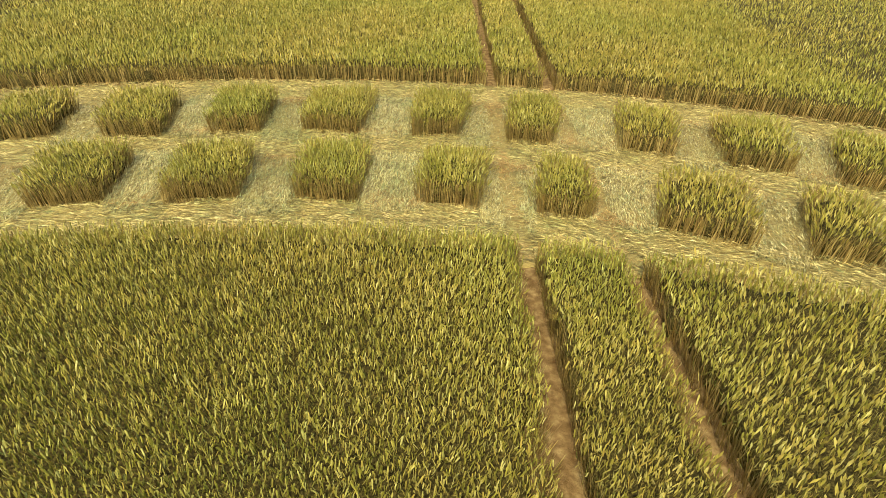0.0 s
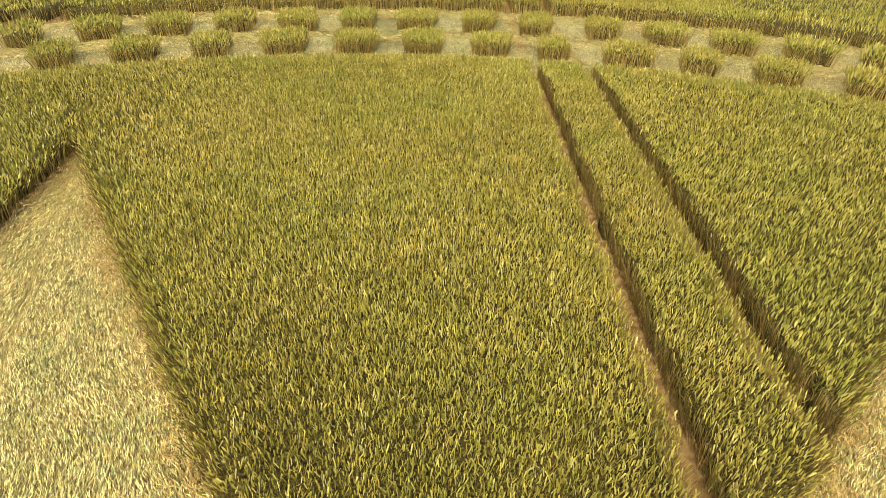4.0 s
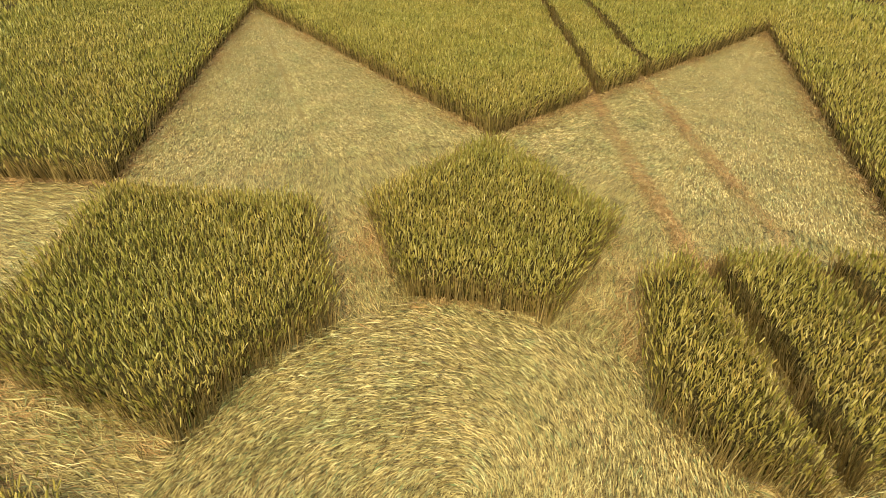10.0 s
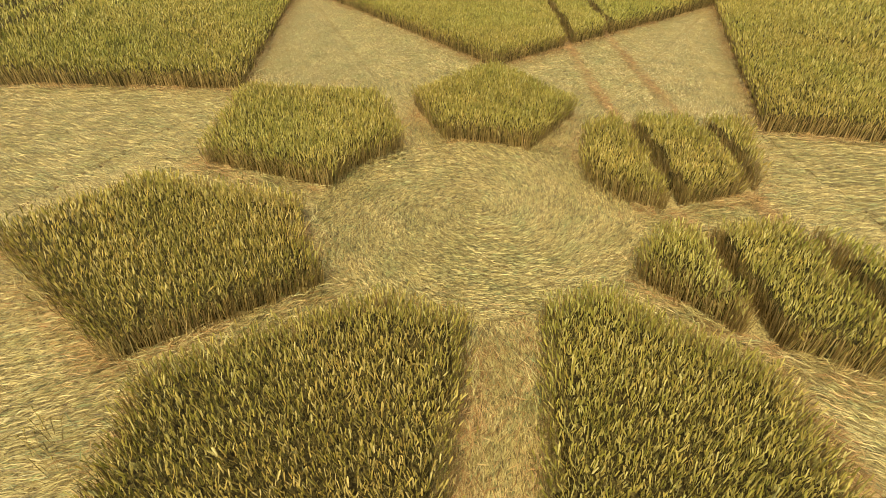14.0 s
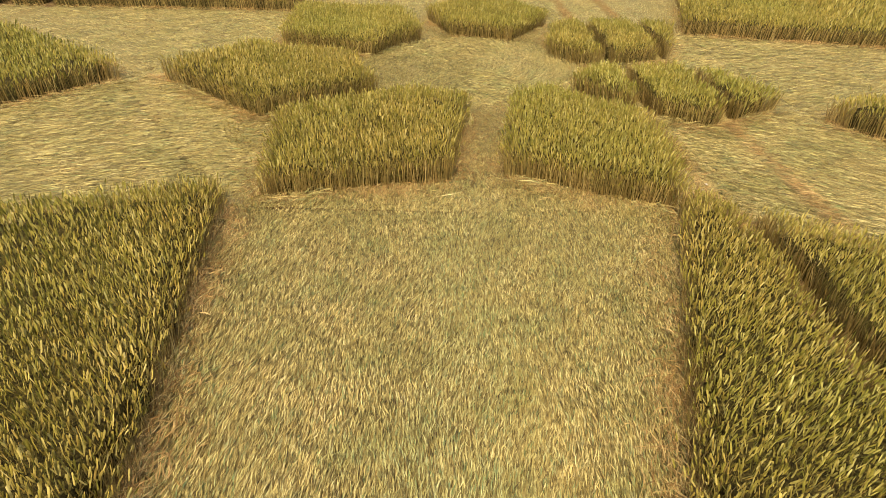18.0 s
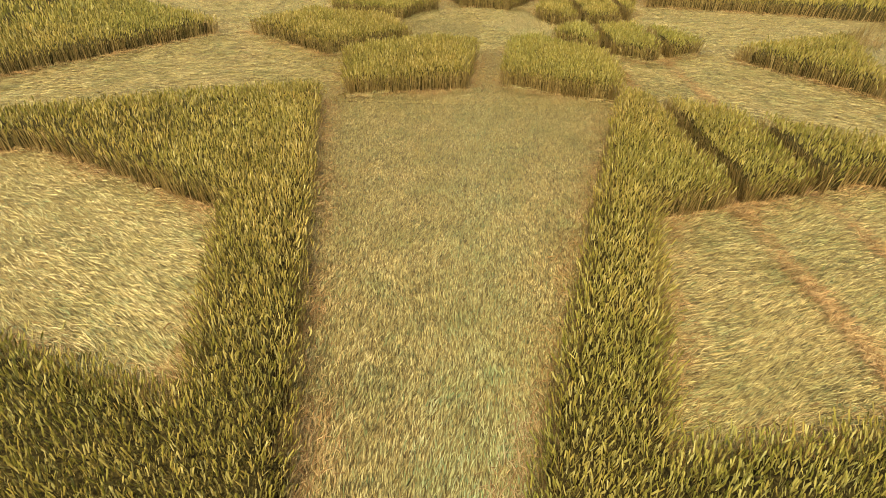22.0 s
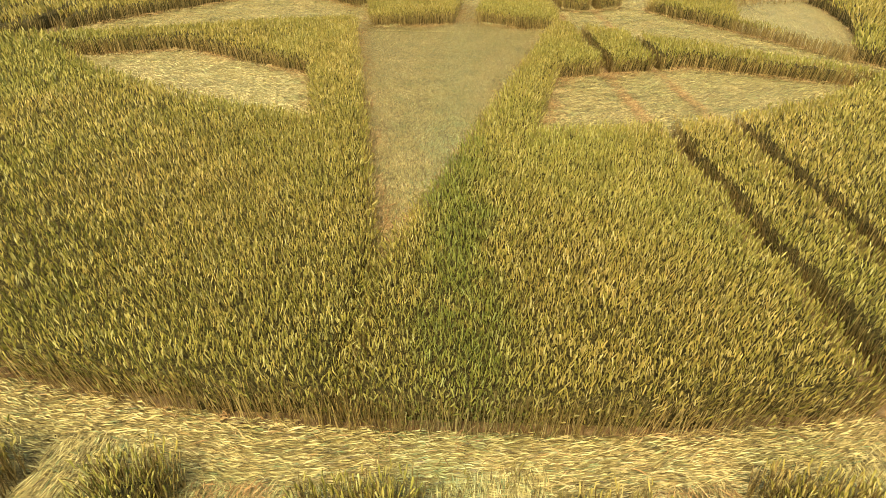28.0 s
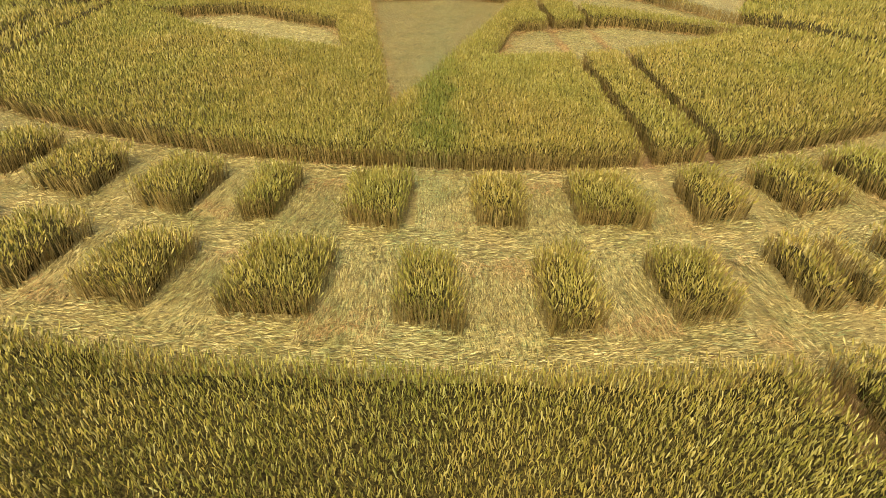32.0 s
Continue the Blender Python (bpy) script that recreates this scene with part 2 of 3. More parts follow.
def mesh_from(name, verts, quads=None, tris=None, smooth=False):
    me = bpy.data.meshes.new(name)
    verts = np.asarray(verts, np.float32).reshape(-1, 3)
    quads = np.zeros((0, 4), np.int32) if quads is None else np.asarray(quads, np.int32)
    tris = np.zeros((0, 3), np.int32) if tris is None else np.asarray(tris, np.int32)
    me.vertices.add(len(verts))
    me.vertices.foreach_set("co", verts.ravel())
    me.loops.add(quads.size + tris.size)
    me.loops.foreach_set("vertex_index", np.concatenate([quads.ravel(), tris.ravel()]).astype(np.int32))
    me.polygons.add(len(quads) + len(tris))
    me.polygons.foreach_set("loop_start", np.concatenate([np.arange(len(quads)) * 4, quads.size + np.arange(len(tris)) * 3]).astype(np.int32))
    me.update(calc_edges=True)
    me.validate()
    if smooth:
        me.polygons.foreach_set("use_smooth", np.ones(len(me.polygons), bool))
    return me


def part(name, me, mat, parent, label="", kind=""):
    ob = new(name, me)
    me.materials.append(mat)
    ob.parent = parent
    return tagged(ob, label, kind=kind)


def spread(proto, faces, base, yaw, scale, lean, height):
    """Copies of one small form: turned by yaw, sized, leaning; all joined. proto (k,3), faces (m,n)."""
    n, k = len(base), len(proto)
    c, s = np.cos(yaw)[:, None], np.sin(yaw)[:, None]
    x, y, z = proto[:, 0][None], proto[:, 1][None], proto[:, 2][None]
    zz = z * height[:, None]
    bend = (z ** 2) * 1.0
    v = np.empty((n, k, 3))
    v[..., 0] = base[:, 0][:, None] + (x * c - y * s) * scale[:, None] + lean[:, 0][:, None] * bend
    v[..., 1] = base[:, 1][:, None] + (x * s + y * c) * scale[:, None] + lean[:, 1][:, None] * bend
    v[..., 2] = base[:, 2][:, None] + zz
    f = (faces[None] + (np.arange(n) * k)[:, None, None]).reshape(-1, faces.shape[1])
    return v.reshape(-1, 3), f


def three(r, z):
    return [(r * math.cos(a), r * math.sin(a), z) for a in (0.3, 2.4, 4.5)]


# heights are shares of the plant's own height
EAR_FORM = np.array([(0, 0, 0.82), *three(0.0112, 0.93), (0, 0, 1.03)])
EAR_TRIS = np.array([(0, 2, 1), (0, 3, 2), (0, 1, 3), (1, 2, 4), (2, 3, 4), (3, 1, 4)])
STEM_FORM = np.array([(-0.0055, 0, 0.0), (0.0055, 0, 0.0), (0.0045, 0, 0.85), (-0.0045, 0, 0.85)])
STEM_QUADS = np.array([(0, 1, 2, 3)])


# small gaps where single plants have failed
HOLLOWS = [(0.06, -27.7, 0.13), (0.02, -28.6, 0.16), (0.12, -29.15, 0.1), (-1.08, -5.2, 0.22), (-1.73, -10.05, 0.2)] + [(rng.uniform(-12, 12), rng.uniform(-45, 46), rng.uniform(0.06, 0.17)) for _ in range(70)]


def scatter(poly, density, holes=(), trams=True, mid=0.40):
    q = np.asarray(poly, float)
    lo, hi = q.min(0), q.max(0)
    step = 1 / math.sqrt(density)
    gx, gy = np.meshgrid(np.arange(lo[0], hi[0], step), np.arange(lo[1], hi[1], step))
    p = np.stack([gx.ravel(), gy.ravel()], 1)
    p = p[rng.uniform(0, 1, len(p)) < zone(p, mid)]
    p += rng.uniform(-0.6, 0.6, p.shape) * step
    p = p[inside(poly, p + rng.normal(0, 0.03, p.shape))]
    for h in holes:
        p = p[~inside(h, p + rng.normal(0, 0.03, p.shape))]
    if trams:
        p = p[tram_distance(p) > TRAM_HALF + rng.uniform(-0.08, 0.05, len(p))]
        for x, y, r in HOLLOWS:
            p = p[np.hypot(p[:, 0] - x, p[:, 1] - y) > r * rng.uniform(0.5, 1.2, len(p))]
    return p


def edge_push(rings, p, reach=0.4):
    """Outward lean of the plants next to a cut edge, which have lost their neighbours."""
    best = np.full(len(p), 1e9)
    out = np.zeros((len(p), 2))
    for k, ring in enumerate(rings):
        q = np.asarray(ring, float)
        area = np.sum(q[:, 0] * np.roll(q[:, 1], -1) - np.roll(q[:, 0], -1) * q[:, 1])
        sg = (1 if area > 0 else -1) * (1 if k == 0 else -1)
        for a, b in zip(q, np.roll(q, -1, 0)):
            d = b - a
            ln = np.hypot(*d)
            if ln < 1e-6:
                continue
            box = (p[:, 0] > min(a[0], b[0]) - reach) & (p[:, 0] < max(a[0], b[0]) + reach) & (p[:, 1] > min(a[1], b[1]) - reach) & (p[:, 1] < max(a[1], b[1]) + reach)
            i = np.nonzero(box)[0]
            if not len(i):
                continue
            u = np.clip(((p[i] - a) @ d) / ln ** 2, 0, 1)
            dist = np.hypot(*(p[i] - a - u[:, None] * d).T)
            closer = dist < best[i]
            best[i[closer]] = dist[closer]
            out[i[closer]] = np.array([d[1], -d[0]]) / ln * sg
    return out * np.clip(1 - best / reach, 0, 1)[:, None]


def sway(p):
    """Slow waves in the lean of the crop."""
    a = np.sin(p[:, 0] * 0.35 + 1.3 * np.sin(p[:, 1] * 0.21)) + 0.6 * np.sin(p[:, 1] * 0.9 + p[:, 0] * 0.5)
    b = np.cos(p[:, 1] * 0.31 + 1.1 * np.sin(p[:, 0] * 0.27))
    return np.stack([0.004 + 0.03 * a, 0.035 + 0.03 * b], 1)


def join(a, b):
    (va, fa), (vb, fb) = a, b
    return np.concatenate([va, vb]), np.concatenate([fa, fb + len(va)])


def unit(v):
    return v / np.maximum(np.linalg.norm(v, axis=1), 1e-9)[:, None]


def ears(top, axis, length, width, ridged):
    """Nodding ears: kites from the neck at top along axis, with a raised ridge where they stand near."""
    n = len(top)
    spin = unit(np.cross(axis, rng.normal(0, 1, (n, 3)) + np.array([0.0, 0.6, 1.2])))
    ridge = unit(np.cross(spin, axis))
    ridge *= np.where(ridge[:, 2] < 0, -1.0, 1.0)[:, None]
    mid = top + axis * (length * rng.uniform(0.45, 0.70, n))[:, None]
    tip = top + axis * length[:, None]
    side = spin * width[:, None]
    k = np.arange(n)[:, None]
    if ridged:
        low, high = top + axis * (length * 0.10)[:, None], top + axis * (length * 0.86)[:, None]
        rise = ridge * (width * 1.0)[:, None]
        v = np.stack([low - side * 0.75, top + rise * 0.5, low + side * 0.75, high + side * 0.85, tip + rise * 0.4, high - side * 0.85], 1)
        f = np.array([(0, 1, 4), (0, 4, 5), (1, 2, 3), (1, 3, 4)])
    else:
        v = np.stack([top, mid - side, mid + side, tip + ridge * (width * 0.5)[:, None]], 1)
        f = np.array([(0, 2, 1), (1, 2, 3)])
    return v.reshape(-1, 3), (f[None] + (k * v.shape[1])[:, :, None]).reshape(-1, 3)


def blades(foot, tip, width):
    """Slender upright leaves and stalks from foot to tip."""
    n = len(foot)
    a = rng.uniform(0, 6.28, n)
    side = np.stack([np.cos(a), np.sin(a), np.zeros(n)], 1) * width[:, None]
    v = np.stack([foot - side, foot + side, tip], 1)
    return v.reshape(-1, 3), np.arange(3 * n).reshape(n, 3)


def wheat_meshes(name, p, rings):
    """Ears, leaves and stalks of upright plants at p, simpler and larger where they stay far off."""
    n = len(p)
    h = CROP * rng.normal(0.93, 0.055, n) * (1 + 0.05 * np.sin(p[:, 0] * 1.1 + np.sin(p[:, 1] * 2.3)) * np.sin(p[:, 1] * 0.9 + np.sin(p[:, 0] * 1.7)))
    push = edge_push(rings, p)
    edge = np.hypot(*push.T)
    lean = sway(p) * 0.9 + rng.normal(0, 0.04, (n, 2)) + push * rng.gamma(1.5, 0.05, n)[:, None]
    h *= 1 - 0.42 * edge * rng.uniform(0, 1, n) ** 1.6
    z = zone(p)
    one = rng.uniform(0.8, 1.25, n) * np.where(z > 0.9, 1.0, np.where(p[:, 1] > 46, 1.6, np.where(z > 0.4, 1.3, np.where(z > 0.12, 2.1, 2.6))))
    length = 0.14 * one * rng.uniform(0.85, 1.2, n)
    width = 0.0115 * one * rng.uniform(0.85, 1.2, n)
    nod = sway(p) * 2.2 + rng.normal(0, 0.22, (n, 2)) + push * 0.4
    axis = unit(np.concatenate([nod, rng.uniform(0.75, 1.1, n)[:, None]], 1))
    top = np.concatenate([p + lean, (h - 0.09)[:, None]], 1)
    near = (z > 0.9) & (np.abs(p[:, 0] + 0.4) + rng.uniform(-2.0, 2.0, n) < 6.5)
    far = ~near
    v, f = join(ears(top[near], axis[near], length[near], width[near], True), ears(top[far], axis[far], length[far], width[far] * 1.15, False))
    ear = mesh_from(name + "_ear", v, tris=f)
    leafy = (z > 0.4) & (rng.uniform(0, 1, n) < np.where(z > 0.9, 0.8, 0.4))
    m = int(leafy.sum())
    foot = np.concatenate([p, (h * 0.5)[:, None]], 1)[leafy] + rng.normal(0, 1, (m, 3)) * (0.03, 0.03, 0.0)
    turn = rng.uniform(0, 6.28, m)
    reach = rng.uniform(0.02, 0.13, m)
    tip = top[leafy] + np.stack([np.cos(turn) * reach, np.sin(turn) * reach, rng.uniform(-0.24, -0.04, m)], 1)
    leaf = blades(foot, tip, 0.0085 * one[leafy])
    v, f = leaf
    return ear, mesh_from(name + "_leaf", v, tris=f)


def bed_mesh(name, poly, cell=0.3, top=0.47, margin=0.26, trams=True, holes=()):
    """A solid stand-in for the dense lower growth: an uneven block on a raster, with upright sides."""
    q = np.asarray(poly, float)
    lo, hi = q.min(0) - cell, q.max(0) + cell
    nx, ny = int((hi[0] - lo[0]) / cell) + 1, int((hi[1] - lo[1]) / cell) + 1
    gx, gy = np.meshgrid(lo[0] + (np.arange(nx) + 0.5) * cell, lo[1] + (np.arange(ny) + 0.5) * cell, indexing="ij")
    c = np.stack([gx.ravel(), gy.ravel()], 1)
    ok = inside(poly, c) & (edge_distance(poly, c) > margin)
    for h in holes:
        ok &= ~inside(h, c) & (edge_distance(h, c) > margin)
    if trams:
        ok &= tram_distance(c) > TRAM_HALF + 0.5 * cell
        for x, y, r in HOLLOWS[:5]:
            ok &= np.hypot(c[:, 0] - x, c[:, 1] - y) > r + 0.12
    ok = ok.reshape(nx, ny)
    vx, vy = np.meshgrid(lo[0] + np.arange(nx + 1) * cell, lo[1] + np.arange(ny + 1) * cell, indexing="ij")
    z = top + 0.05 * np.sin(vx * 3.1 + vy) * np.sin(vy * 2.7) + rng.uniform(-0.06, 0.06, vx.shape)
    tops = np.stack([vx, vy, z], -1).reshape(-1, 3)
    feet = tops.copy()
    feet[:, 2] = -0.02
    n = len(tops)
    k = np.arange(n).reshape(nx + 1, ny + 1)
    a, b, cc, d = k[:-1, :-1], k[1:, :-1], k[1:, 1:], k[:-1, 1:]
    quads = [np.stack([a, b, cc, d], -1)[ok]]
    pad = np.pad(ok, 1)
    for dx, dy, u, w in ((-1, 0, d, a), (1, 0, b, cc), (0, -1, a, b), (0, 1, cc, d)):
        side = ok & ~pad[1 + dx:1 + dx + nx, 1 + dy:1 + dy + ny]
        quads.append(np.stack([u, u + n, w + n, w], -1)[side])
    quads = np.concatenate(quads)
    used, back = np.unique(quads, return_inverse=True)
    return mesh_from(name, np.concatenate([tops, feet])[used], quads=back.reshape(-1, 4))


def edge_stems(name, poly, per_metre=60, lean_out=0.13, trams=True, depth=0.34, holes=()):
    """Bare stalks that show along the cut edges and along the wheel tracks."""
    pts, outs = [], []
    for k, ring in enumerate((poly, *holes)):
        q = np.asarray(ring, float)
        area = 0.5 * np.sum(q[:, 0] * np.roll(q[:, 1], -1) - np.roll(q[:, 0], -1) * q[:, 1])
        for a, b in zip(q, np.roll(q, -1, 0)):
            d = b - a
            ln = np.hypot(*d)
            n = int(ln * per_metre)
            if n < 1:
                continue
            nrm = np.array([d[1], -d[0]]) / ln * (1 if area > 0 else -1) * (1 if k == 0 else -1)
            u = rng.uniform(0, 1, n)
            pts.append(a + u[:, None] * d - nrm * rng.uniform(-0.05, depth, n)[:, None])
            outs.append(np.tile(nrm, (n, 1)))
    if trams:
        q = np.asarray(poly, float)
        ys = rng.uniform(q[:, 1].min(), q[:, 1].max(), int((q[:, 1].max() - q[:, 1].min()) * per_metre))
        for step in TRACK_STEPS:
            for sg in (-1, 1):
                x = np.interp(ys, TRACK_Y, TRACK_X) + step + sg * rng.uniform(TRAM_HALF - 0.02, TRAM_HALF + 0.12, len(ys))
                t = np.stack([x, ys], 1)
                ok = inside(poly, t)
                for h in holes:
                    ok &= ~inside(h, t)
                pts.append(t[ok])
                outs.append(np.tile((-float(sg), 0.0), (int(ok.sum()), 1)))
    p, o = np.concatenate(pts), np.concatenate(outs)
    keep = rng.uniform(0, 1, len(p)) < np.maximum(zone(p), 0.12)
    if trams:
        keep &= tram_distance(p) > TRAM_HALF - 0.08
    p, o = p[keep], o[keep]
    n = len(p)
    base = np.concatenate([p, np.zeros((n, 1))], 1)
    lean = o * (lean_out * rng.uniform(-0.3, 1.8, n))[:, None] + rng.normal(0, 0.07, (n, 2))
    wide = rng.uniform(0.8, 1.5, n) * np.where(zone(p) > 0.9, 1.0, 1.6)
    v, f = spread(STEM_FORM, STEM_QUADS, base, np.arctan2(o[:, 1], o[:, 0]) + 1.57 + rng.uniform(-0.7, 0.7, n), wide, lean, CROP * rng.uniform(0.75, 1.08, n))
    return mesh_from(name, v, quads=f)


def standing(name, poly, label, category, density=185, cell=0.3, group="", stems=120, trams=True, holes=()):
    thing = tagged(new(name), label, category, group)
    ear, leaf = wheat_meshes(name, scatter(poly, density, holes, trams, 0.52), (poly, *holes))
    part("ear_canopy", ear, EAR, thing, "golden ripening wheat ears", "stuff")
    part("leaf_layer", leaf, BLADE, thing, "olive wheat leaves", "stuff")
    part("stem_fringe", edge_stems(name + "_stems", poly, stems, trams=trams, holes=holes), STEM, thing, "tan bare wheat stems along the edge", "stuff")
    # Added solid core that closes off the soil, with shade in its colour.
    part("stem_core", bed_mesh(name + "_bed", poly, cell, trams=trams, holes=holes), BED, thing, "solid core coloured as dense lower stems in shade", "stuff")
    return thing


def ribbons(name, p, ang, length, width, lift):
    """Stalks lying at p: slender kites, widest at the ear, lifted, bent and tilted at random."""
    n = len(p)
    c, s = np.cos(ang), np.sin(ang)
    calm = np.where(zone(p) > 0.4, 1.0, 0.75)
    z0 = lift + rng.uniform(0.0, 0.085, n) * calm + 0.015 * np.sin(p[:, 0] * 9 + 2 * np.sin(p[:, 1] * 5)) * np.sin(p[:, 1] * 8 + 2 * np.sin(p[:, 0] * 6))
    z1 = z0 + rng.uniform(0.0, 0.05, n) * calm
    z2 = z0 + rng.uniform(-0.02, 0.05, n) * calm
    tilt = rng.normal(0, 0.45, n) * calm
    bend = rng.normal(0, 0.05, n) * length
    v = np.empty((n, 4, 3))
    for i, (u, k, z) in enumerate([(-0.5, 0.0, z0), (0.15, -1.0, z1), (0.5, 0.0, z2), (0.15, 1.0, z1)]):
        off = k * width + (bend if k == 0.0 else 0.0)
        v[:, i, 0] = p[:, 0] + c * u * length - s * off
        v[:, i, 1] = p[:, 1] + s * u * length + c * off
        v[:, i, 2] = z + tilt * k * width
    return mesh_from(name, v.reshape(-1, 3), quads=np.arange(n * 4).reshape(n, 4))


BARE = (5.11, -8.25, 0.55)                      # a scraped patch of soil beside a block


def lying(name, poly, flow, label, density=150, lift=0.03, group="", holes=(), length=0.22, rough=0.28, rim=440, mat=True, rims=None, grain=None, keep=None, track=340, straw=None, fine=1.0):
    """Wheat pressed flat along flow(p): a mat, the single stalks on it and the orange stubble along its rim and in old wheel tracks."""
    thing = tagged(new(name), label, "flattened wheat", group)
    p = scatter(poly, density * 2.0, holes, False)
    if keep:
        p = p[keep(p)]
    t = tram_distance(p)
    p = p[((t > 0.26) | (rng.uniform(0, 1, len(p)) < 0.15)) & (np.hypot(p[:, 0] - BARE[0], p[:, 1] - BARE[1]) > BARE[2] * rng.uniform(0.6, 1.2, len(p)))]
    n = len(p)
    d = flow(p)
    ang = np.arctan2(d[:, 1], d[:, 0]) + rng.normal(0, rough, n) + 0.08 * np.sin(p[:, 0] * 2.1 + 2 * np.sin(p[:, 1] * 1.3)) + 0.08 * np.sin(p[:, 1] * 1.37 + 3 * np.sin(p[:, 0] * 0.83))
    z = zone(p)
    big = np.where(z > 0.9, 1.0, np.where(z > 0.4, 1.2, 1.5))
    part("straw_layer", ribbons(name + "_stalks", p, ang, length * rng.uniform(0.5, 1.25, n), rng.uniform(0.005, 0.009, n) * big * fine, lift), straw or STRAW, thing, "straw-coloured stalks lying along the sweep", "stuff")
    pts = []
    q = np.asarray(poly, float)
    for line in ([list(poly) + [poly[0]]] if rims is None else rims):
        g = np.asarray(line, float)
        for a, b in zip(g[:-1], g[1:]):
            k = int(math.dist(a, b) * rim)
            u = rng.uniform(0, 1, k)
            pts.append(a + u[:, None] * (b - a) + rng.normal(0, 0.30, (k, 2)))
    ys = rng.uniform(q[:, 1].min(), q[:, 1].max(), int((q[:, 1].max() - q[:, 1].min()) * track))
    for step in TRACK_STEPS:
        pts.append(np.stack([np.interp(ys, TRACK_Y, TRACK_X) + step + rng.normal(0, 0.13, len(ys)), ys], 1))
    t = np.concatenate(pts)
    t = t[inside(poly, t)]
    for h in holes:
        t = t[~inside(h, t)]
    t = t[rng.uniform(0, 1, len(t)) < np.maximum(zone(t), 0.7 * (np.abs(t[:, 0]) < 18)) * (0.35 + 0.65 * (np.sin(t[:, 0] * 1.9 + 3 * np.sin(t[:, 1] * 0.7)) > -0.2))]
    d = flow(t)
    n = len(t)
    if n > 5:
        part("stubble", ribbons(name + "_stubble", t, np.arctan2(d[:, 1], d[:, 0]) + rng.normal(0, 0.7, n), rng.uniform(0.14, 0.40, n), rng.uniform(0.004, 0.008, n), lift + 0.075), STUBBLE, thing, "orange-brown broken stem bases", "stuff")
    if mat:
        part("straw_mat", mat_sheet(name + "_mat", poly, holes), mat_material(grain), thing, "matted lower straw", "stuff")
    return thing


def mat_sheet(name, poly, holes=()):
    me = bed_mesh(name, poly, 0.25, 0.5, 0.0, False)
    co = np.empty(len(me.vertices) * 3, np.float32)
    me.vertices.foreach_get("co", co)
    co = co.reshape(-1, 3)
    co[:, 2] = np.where(co[:, 2] > 0.1, 0.02 + (co[:, 2] - 0.5) * 0.15, -0.02)
    me.vertices.foreach_set("co", co.ravel())
    return me


# ---- ground ----
def ground_sheet():
    xs = np.concatenate([[-900, -300, -120], np.linspace(-70, 70, 57), [120, 300, 900]])
    gx, gy = np.meshgrid(xs, xs, indexing="ij")
    z = np.where((abs(gx) < 71) & (abs(gy) < 71), rng.uniform(-0.012, 0.0, gx.shape), -0.005)
    n = len(xs)
    k = np.arange(n * n).reshape(n, n)
    q = np.stack([k[:-1, :-1], k[1:, :-1], k[1:, 1:], k[:-1, 1:]], -1).reshape(-1, 4)
    ob = new("ground", mesh_from("ground", np.stack([gx, gy, z], -1).reshape(-1, 3), quads=q))
    ob.data.materials.append(SOIL)
    tagged(ob, "dry brown chalky soil under the wheat field", "ground", kind="structure")


ground_sheet()


# ---- flattened parts of the star ----
def toward_point(c):
    def flow(p):
        d = np.asarray(c) - p
        return d / np.maximum(np.hypot(*d.T), 1e-6)[:, None]
    return flow


def swirl(c, inward=0.25):
    def flow(p):
        d = p - np.asarray(c)
        d = d / np.maximum(np.hypot(*d.T), 1e-6)[:, None]
        return np.stack([-d[:, 1], d[:, 0]], 1) * (1 - inward) + d * inward
    return flow


def along(a):
    def flow(p):
        return np.tile([math.cos(radians(a)), math.sin(radians(a))], (len(p), 1))
    return flow


def arc(r, a0, a1, c=(0.0, 0.0), step=3.0):
    n = max(2, int(abs(a1 - a0) / step) + 1)
    return [polar(r if not callable(r) else r(a), a, c) for a in np.linspace(a0, a1, n)]


# ---- standing blocks round the disc ----
OUTLINES = [
    [(0.95, 10.30), (-1.93, 6.88), (-0.90, 4.04), (0.41, 3.97), (1.67, 3.41), (3.41, 6.34)],
    [(-7.75, 7.04), (-7.35, 2.13), (-3.72, 0.85), (-3.07, 2.20), (-2.06, 3.28), (-3.14, 6.73)],
    [(-10.20, -2.10), (-6.14, -5.21), (-3.08, -3.03), (-3.90, -1.69), (-4.11, -0.46), (-7.94, 0.44)],
    [(-4.76, -9.65), (-0.70, -8.64), (-0.28, -4.22), (-0.98, -4.15), (-1.73, -3.72), (-5.33, -5.79)],
    [(4.18, -9.69), (4.67, -8.14), (4.69, -5.37), (2.21, -3.49), (1.66, -3.70), (1.16, -3.96), (0.58, -8.34)],
    [(9.17, -3.61), (7.37, -0.91), (3.96, -1.31), (3.50, -1.94), (3.20, -2.43), (4.47, -3.94), (6.50, -5.07)],
    [(8.59, 5.14), (4.51, 5.02), (3.51, 4.54), (2.87, 1.72), (3.42, 0.84), (4.56, 0.18), (7.39, 1.35)],
]
for poly in OUTLINES:
    standing("wheat_block", poly, "five-sided block of standing green-gold wheat beside the swirled disc", "wheat block", 470, 0.25, "blocks round the disc", 140)

# ---- flattened parts of the star ----
DISC = arc(DISC_R + 0.3, 0, 355, step=5)
lying("flattened_disc", DISC, swirl((0.1, 0.2)), "golden wheat swirled flat into a round disc", 420, 0.06, length=0.2, rim=40)


